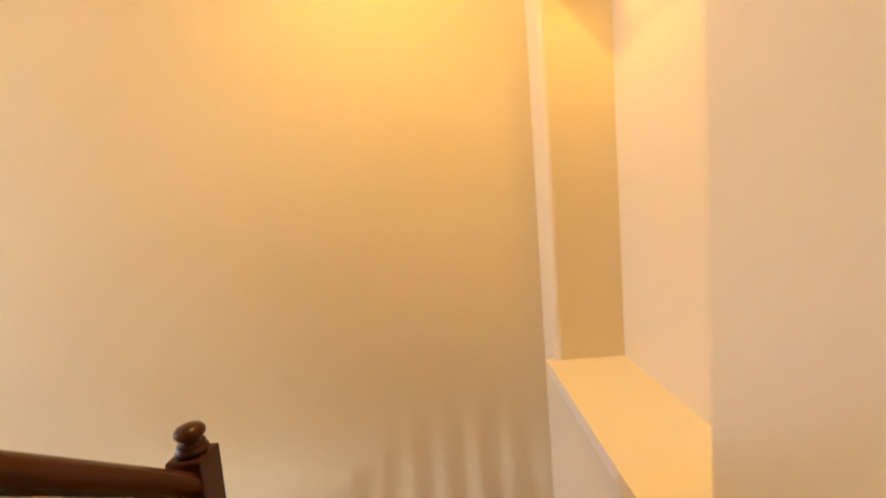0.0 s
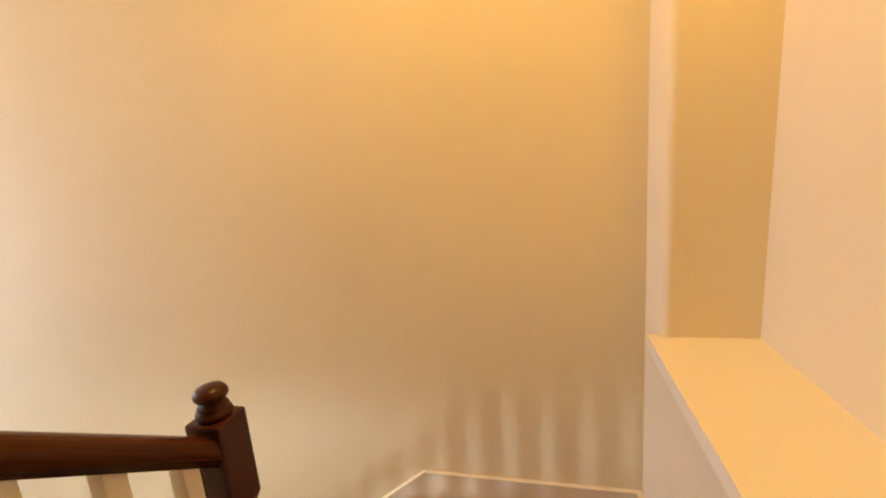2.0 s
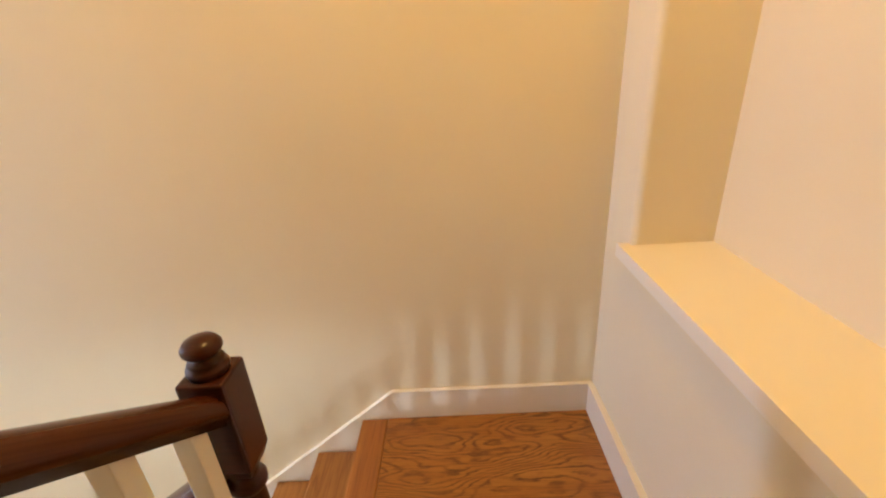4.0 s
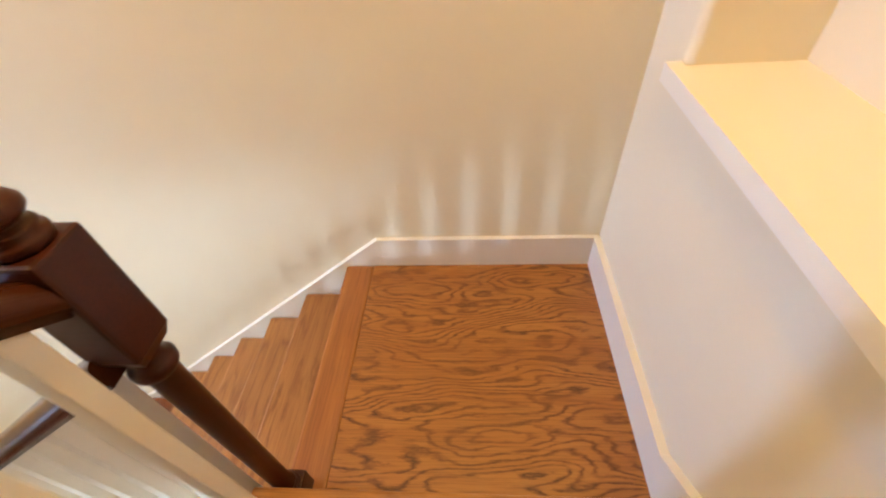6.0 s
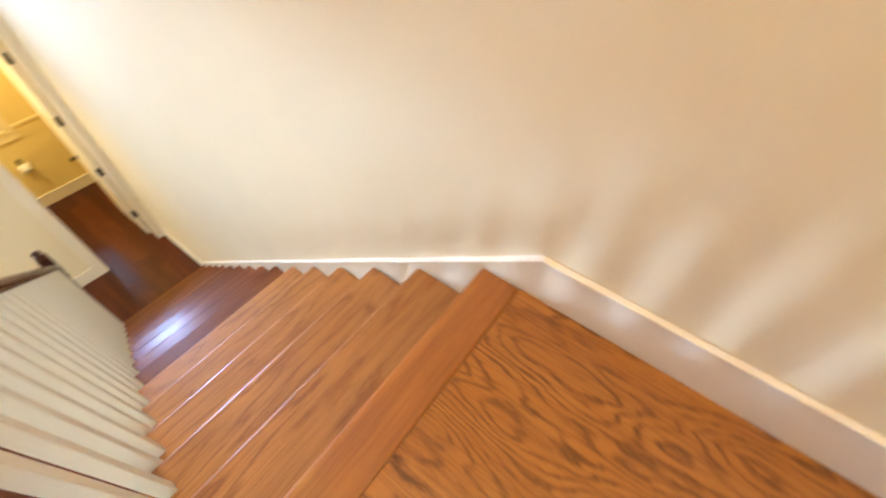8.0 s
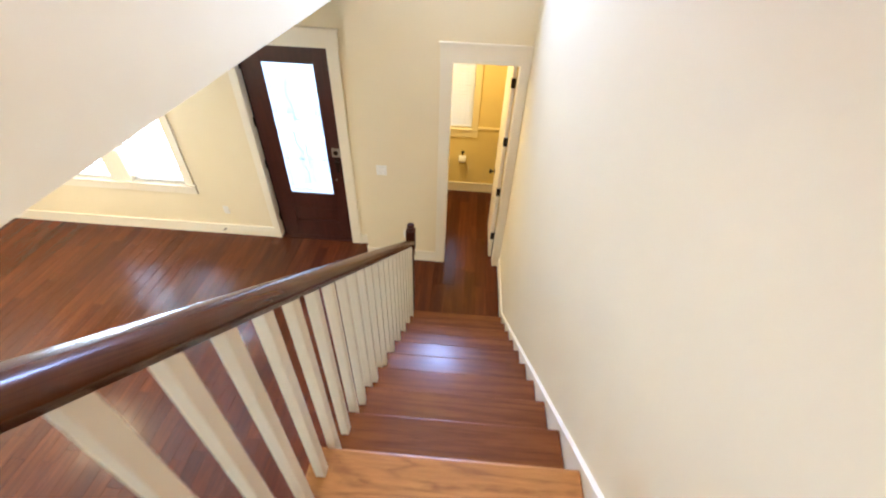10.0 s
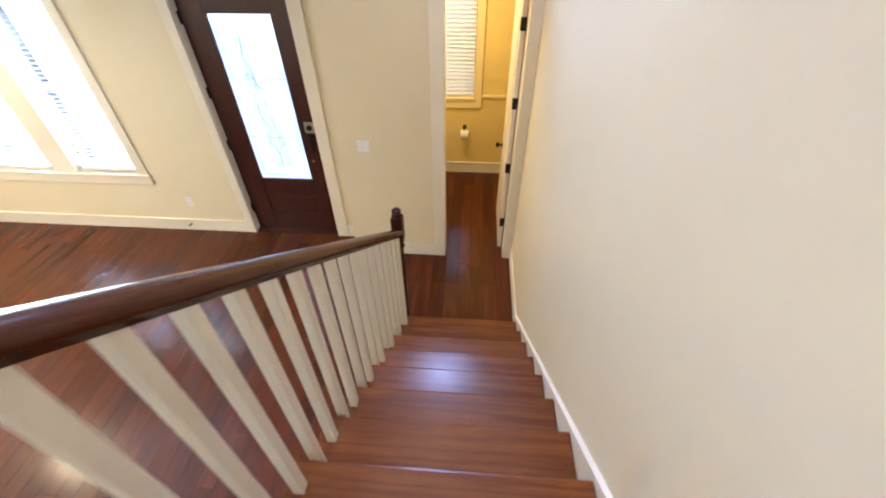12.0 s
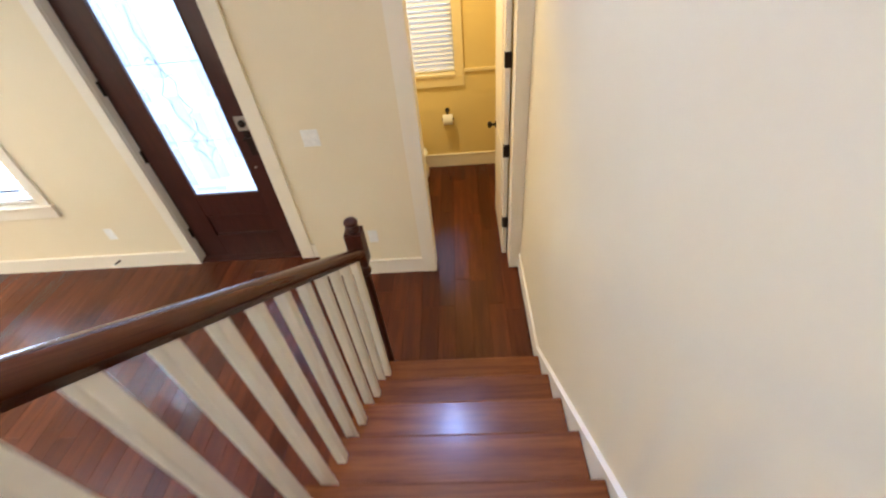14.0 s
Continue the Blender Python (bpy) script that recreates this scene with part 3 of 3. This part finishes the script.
for u0, u1, v0, v1 in ((0.34, 0.49, 0.09, 0.30), (0.52, 0.66, 0.10, 0.30), (0.34, 0.50, 0.31, 0.52), (0.53, 0.66, 0.31, 0.44), (0.30, 0.46, 0.60, 0.90), (0.84, 0.96, 0.20, 0.46), (0.84, 0.96, 0.50, 0.72), (0.04, 0.14, 0.28, 0.40),
                       (0.04, 0.12, 0.50, 0.56), (0.08, 0.50, 0.025, 0.045), (0.04, 0.12, 0.66, 0.93), (0.05, 0.13, 0.06, 0.27)):
    glass_piece(u0, u1, v0, v1)
came([(0.0, 0.305), (1.0, 0.305)])
came([(0.0, 0.66), (1.0, 0.66)])
came([(0.50, 0.09), (0.50, 0.19), (0.44, 0.245), (0.36, 0.27), (0.44, 0.29), (0.40, 0.32), (0.48, 0.345), (0.43, 0.39), (0.35, 0.44), (0.37, 0.50), (0.30, 0.53), (0.40, 0.58), (0.44, 0.64), (0.42, 0.72), (0.36, 0.78), (0.40, 0.88)], 0.0021)
came([(0.50, 0.19), (0.57, 0.24), (0.64, 0.26), (0.55, 0.28), (0.60, 0.32), (0.52, 0.35), (0.56, 0.40), (0.50, 0.43), (0.60, 0.455), (0.54, 0.48), (0.50, 0.53), (0.55, 0.58), (0.44, 0.64)], 0.0021)
came([(0.44, 0.60), (0.53, 0.615), (0.60, 0.60)], 0.0018)
came([(0.44, 0.66), (0.36, 0.69), (0.28, 0.67)], 0.0018)
structure("trim_entry_door", boxes((ENTRY_X, ENTRY_X + 0.022, DOOR0 - 0.085, DOOR0, 0, DOOR_H), (ENTRY_X, ENTRY_X + 0.022, DOOR1, DOOR1 + 0.115, 0, DOOR_H), (ENTRY_X, ENTRY_X + 0.026, DOOR0 - 0.10, DOOR1 + 0.125, DOOR_H, DOOR_H + 0.15),
          (ENTRY_X, ENTRY_X + 0.045, DOOR0 - 0.115, DOOR1 + 0.137, DOOR_H + 0.15, DOOR_H + 0.175), (EX, ENTRY_X, DOOR0 - 0.01, DOOR0 + 0.004, 0, DOOR_H), (EX, ENTRY_X, DOOR1 - 0.004, DOOR1 + 0.01, 0, DOOR_H), bevel=0.003), TRIM,
          "white painted casing of the front door with a flat header", "trim")

# ---- windows ----
for n, (y0, y1) in (("window_1", W1), ("window_2", W2)):
    win = thing(n, "white sash window bright with daylight", "window", kind="structure")
    for a, b in ((y0, y0 + 0.045), (y1 - 0.045, y1)):
        part("frame_stile", box(EX + 0.02, EX + 0.07, a, b, WZ0, WZ1, 0.003), TRIM, win)
    for a, b in ((WZ0, WZ0 + 0.05), (1.55, 1.595), (WZ1 - 0.05, WZ1)):
        part("frame_rail", box(EX + 0.02, EX + 0.069, y0 + 0.045, y1 - 0.045, a, b, 0.003), TRIM, win)
    g = part("pane", box(EX + 0.04, EX + 0.045, y0 + 0.04, y1 - 0.04, WZ0 + 0.04, WZ1 - 0.04), GLASS, win)
    g.visible_shadow = False
structure("trim_windows", boxes((ENTRY_X, ENTRY_X + 0.022, W2[0] - 0.1, W2[0], WZ0, WZ1), (ENTRY_X, ENTRY_X + 0.022, W2[1], W1[0], WZ0, WZ1), (ENTRY_X, ENTRY_X + 0.022, W1[1], W1[1] + 0.1, WZ0, WZ1),
          (ENTRY_X, ENTRY_X + 0.026, W2[0] - 0.11, W1[1] + 0.11, WZ0 - 0.12, WZ0 - 0.02), (ENTRY_X - 0.05, ENTRY_X + 0.045, W2[0] - 0.12, W1[1] + 0.12, WZ0 - 0.02, WZ0), (ENTRY_X, ENTRY_X + 0.026, W2[0] - 0.11, W1[1] + 0.11, WZ1, WZ1 + 0.15), bevel=0.003),
          TRIM, "white painted casing and sill of the paired windows", "trim")



def blind(x, y0, y1, z0, z1, label, tilt=25):
    """A horizontal slat blind: head rail, slats, bottom rail, two cords."""
    ob = thing("window_blind", label, "blind", "window blinds", at=pose(x, (y0 + y1) / 2, z0))
    w, hgt = y1 - y0, z1 - z0
    part("head_rail", box(-0.025, 0.025, -w / 2, w / 2, hgt - 0.045, hgt, 0.003), SLAT, ob)
    part("bottom_rail", box(-0.024, 0.024, -w / 2, w / 2, 0.004, 0.022, 0.004), SLAT, ob)
    slat = mesh_of("slat", box(-0.024, 0.024, -w / 2, w / 2, -0.0015, 0.0015), SLAT)
    n = int((hgt - 0.09) / 0.043)
    for i in range(n):
        o = new("slat", slat)
        o.parent = ob
        o.matrix_basis = pose(0, 0, 0.045 + 0.043 * i, 0, tilt, 0)
    for y in (-w * 0.3, w * 0.3):
        part("cord", box(-0.027, -0.025, y - 0.002, y + 0.002, 0.02, hgt - 0.04), SLAT, ob)
    return ob


blind(ENTRY_X - 0.045, W1[0] + 0.006, W1[1] - 0.006, WZ0 + 0.004, WZ1, "white slat blind glowing in the front window", -12)
blind(ENTRY_X - 0.045, W2[0] + 0.006, W2[1] - 0.006, WZ0 + 0.004, WZ1, "white slat blind glowing in the front window", -12)
blind(END_X - 0.045, -1.054, -0.443, 1.034, 2.25, "white slat blind in the bathroom window", 40)

# ---- bathroom things ----
structure("trim_bath_window", boxes((END_X, END_X + 0.02, -0.437, -0.350, 0.905, 2.25), (END_X, END_X + 0.02, -1.15, -1.06, 0.905, 2.25), (END_X, END_X + 0.024, -1.15, -0.350, 0.905, 1.005), (END_X - 0.06, END_X + 0.04, -1.06, -0.437, 1.005, 1.03),
          (END_X, END_X + 0.024, -1.15, -0.350, 2.25, 2.38), bevel=0.003), BATH_TRIM, "yellowish painted casing of the bathroom window", "trim")
structure("chair_rail_bath", boxes((END_X, END_X + 0.018, -0.349, -0.014, 1.03, 1.06), (END_X, END_X + 0.018, -1.49, -1.151, 1.03, 1.06), bevel=0.004), BATH_TRIM, "slim painted chair rail on the bathroom wall", "trim")
wb = tagged(part("window_4", boxes((END_X - 0.12, END_X - 0.08, -1.06, -1.02, 1.03, 2.25), (END_X - 0.12, END_X - 0.08, -0.477, -0.437, 1.03, 2.25), (END_X - 0.12, END_X - 0.08, -1.02, -0.477, 1.03, 1.07), (END_X - 0.12, END_X - 0.08, -1.02, -0.477, 2.21, 2.25), bevel=0.003), TRIM),
            "white bathroom window behind a blind", "window", kind="structure")
g = part("pane", box(END_X - 0.102, END_X - 0.098, -1.02, -0.477, 1.07, 2.21), GLASS, wb)
g.visible_shadow = False

holder = thing("paper_holder", "dark bronze toilet paper holder on the yellow wall", "paper holder", at=pose(END_X, -0.541, 0.655))
part("mount", lathe([(0.024, 0), (0.024, 0.006), (0.012, 0.010), (0.010, 0.050), (0.014, 0.056), (0.002, 0.060)], 20), BRONZE, holder, "", True, at=pose(0, 0, 0, 0, 90, 0))
part("arm", boxes((0.046, 0.058, -0.006, 0.006, -0.075, 0.0), (0.046, 0.058, -0.065, 0.065, -0.082, -0.070), bevel=0.003), BRONZE, holder)
roll = tagged(part("paper_roll", lathe([(0.018, -0.05), (0.050, -0.05), (0.053, -0.046), (0.053, 0.046), (0.050, 0.05), (0.018, 0.05)], 28), PAPER, smooth=False, at=pose(END_X + 0.058, -0.541, 0.575, 90, 0, 0)),
              "white toilet paper roll hanging on its holder", "toilet paper")


def toilet(at):
    ob = thing("toilet", "white ceramic toilet in the bathroom", "toilet", at=at)
    bowl = bmesh.new()
    bmesh.ops.create_uvsphere(bowl, u_segments=28, v_segments=14, radius=0.5)
    for v in bowl.verts:
        v.co = Vector((v.co.x * 0.38, v.co.y * 0.50, 0.20 + v.co.z * (0.36 if v.co.z > 0 else 0.42)))
    part("bowl", bowl, CERAMIC, ob, "", True)
    part("foot", box(-0.11, 0.11, -0.24, 0.16, 0, 0.18, 0.04), CERAMIC, ob)
    seat = lathe([(0.185, 0), (0.195, 0.012), (0.185, 0.030), (0.10, 0.036), (0.004, 0.037)], 32)
    bmesh.ops.transform(seat, matrix=Matrix.Diagonal((1, 1.25, 1, 1)), verts=seat.verts)
    part("lid", seat, CERAMIC, ob, "closed white lid", True, at=pose(0, 0.01, 0.385))
    part("tank", box(-0.20, 0.20, -0.42, -0.25, 0.36, 0.74, 0.02), CERAMIC, ob)
    part("tank_lid", box(-0.21, 0.21, -0.43, -0.24, 0.74, 0.775, 0.008), CERAMIC, ob)
    return ob


toilet(pose(-6.80, -1.01, 0))

# ---- wall plates and small fittings ----


def plate(name, at, w, hgt, label, category, toggles):
    ob = thing(name, label, category, at=at)
    cover = part("cover", box(0, 0.006, -w / 2, w / 2, -hgt / 2, hgt / 2, 0.002), PLATE, ob)
    for y, z, a, b in toggles:
        part("toggle" if name == "light_switch" else "socket", box(0.005, 0.010, y - a, y + a, z - b, z + b, 0.0015), PLATE, cover)
    return ob


plate("light_switch", pose(BATH_X, -1.390, 1.255), 0.114, 0.118, "square white double switch plate on the cream wall", "light switch", [(-0.024, 0, 0.006, 0.013), (0.024, 0, 0.006, 0.013)])
plate("wall_outlet", pose(BATH_X, -1.141, 0.400), 0.072, 0.116, "white outlet plate low on the cream wall", "outlet", [(0, 0.025, 0.017, 0.014), (0, -0.025, 0.017, 0.014)])
plate("wall_outlet", pose(ENTRY_X, -3.49, 0.384), 0.072, 0.116, "white outlet plate low on the front wall", "outlet", [(0, 0.025, 0.017, 0.014), (0, -0.025, 0.017, 0.014)])
stop = thing("door_stop", "small spring door stop on the skirting", "door stop", at=pose(ENTRY_X + 0.016, -3.585, 0.085, 0, 80, 0))
part("spring", lathe([(0.012, 0), (0.012, 0.004)] + [(0.006 + 0.0015 * (i % 2), 0.006 + 0.004 * i) for i in range(15)], 12), BRONZE, stop, "", True)
part("tip", lathe([(0.007, 0.066), (0.008, 0.070), (0.008, 0.080), (0.004, 0.083)], 12), PLATE, stop, "white rubber tip", True)

# ---- fittings of the front door ----
bolt_plate = part("deadbolt_plate", box(-5.790, -5.783, -2.022, -1.928, 1.200, 1.310, 0.003), BRASS, door, "square nickel deadbolt plate")
part("deadbolt", lathe([(0.027, 0), (0.027, 0.012), (0.020, 0.018), (0.002, 0.020)], 20), BRONZE, bolt_plate, "", True, at=pose(-5.783, -1.975, 1.255, 0, 90, 0))
lever_plate = part("handle_plate", box(-5.790, -5.784, -1.995, -1.953, 1.0, 1.20, 0.003), BRONZE, door, "dark bronze handle plate")
part("handle", boxes((-5.784, -5.745, -1.991, -1.977, 1.14, 1.156), (-5.752, -5.738, -1.993, -1.885, 1.138, 1.158), bevel=0.004), BRONZE, lever_plate, "dark bronze lever")
part("latch_pin", lathe([(0.008, 0), (0.008, 0.012), (0.002, 0.014)], 12), BRASS, door, "small bright keyhole cover", True, at=pose(-5.790, -2.010, 0.90, 0, 90, 0))
for z in (0.30, 1.05, 1.57, 2.18):
    part("hinge", box(-5.790, -5.772, DOOR0 - 0.004, DOOR0 + 0.018, z - 0.05, z + 0.05, 0.004), BRONZE, door, "dark bronze hinge")
part("threshold", box(-5.83, -5.720, DOOR0, DOOR1, 0.001, 0.014, 0.004), DOOR_WOOD, door, "low dark threshold")
X3 = BATH_X - 0.07
w3 = tagged(part("window_3", boxes((X3, X3 + 0.04, -0.98, -0.945, 3.65, 4.85), (X3, X3 + 0.04, -0.465, -0.43, 3.65, 4.85), (X3, X3 + 0.04, -0.945, -0.465, 3.65, 3.685), (X3, X3 + 0.04, -0.945, -0.465, 4.815, 4.85), bevel=0.003), TRIM),
            "small white window high in the stairwell wall", "window", kind="structure")
g = part("pane", box(X3 + 0.018, X3 + 0.022, -0.945, -0.465, 3.685, 4.815), GLASS, w3)
g.visible_shadow = False

# ---- floor boards ----
floor = thing("floor", "dark reddish brown oak floor boards, semi-gloss", "floor", kind="structure")
BOARD = 0.127
rng = random.Random(4)
lengths = {}
y = -0.016
while y > SOUTH_Y:
    x = 0.0 if y < -0.975 else -4.35
    end = END_X if y > -1.6 else ENTRY_X
    x += rng.uniform(0.0, 0.9)
    x = min(x, 0.3) if y < -0.975 else x
    while x > end:
        ln = rng.choice((0.9, 1.2, 1.5, 1.9, 2.3))
        if ln not in lengths:
            lengths[ln] = mesh_of("floor_board", board(ln - 0.0012, BOARD - 0.0012, 0.018, 0.0012), FLOOR_WOOD)
        b_ob = new("floor_board", lengths[ln])
        b_ob.parent = floor
        b_ob.matrix_basis = pose(x - ln / 2, y - BOARD / 2, 0)
        x -= ln
    y -= BOARD
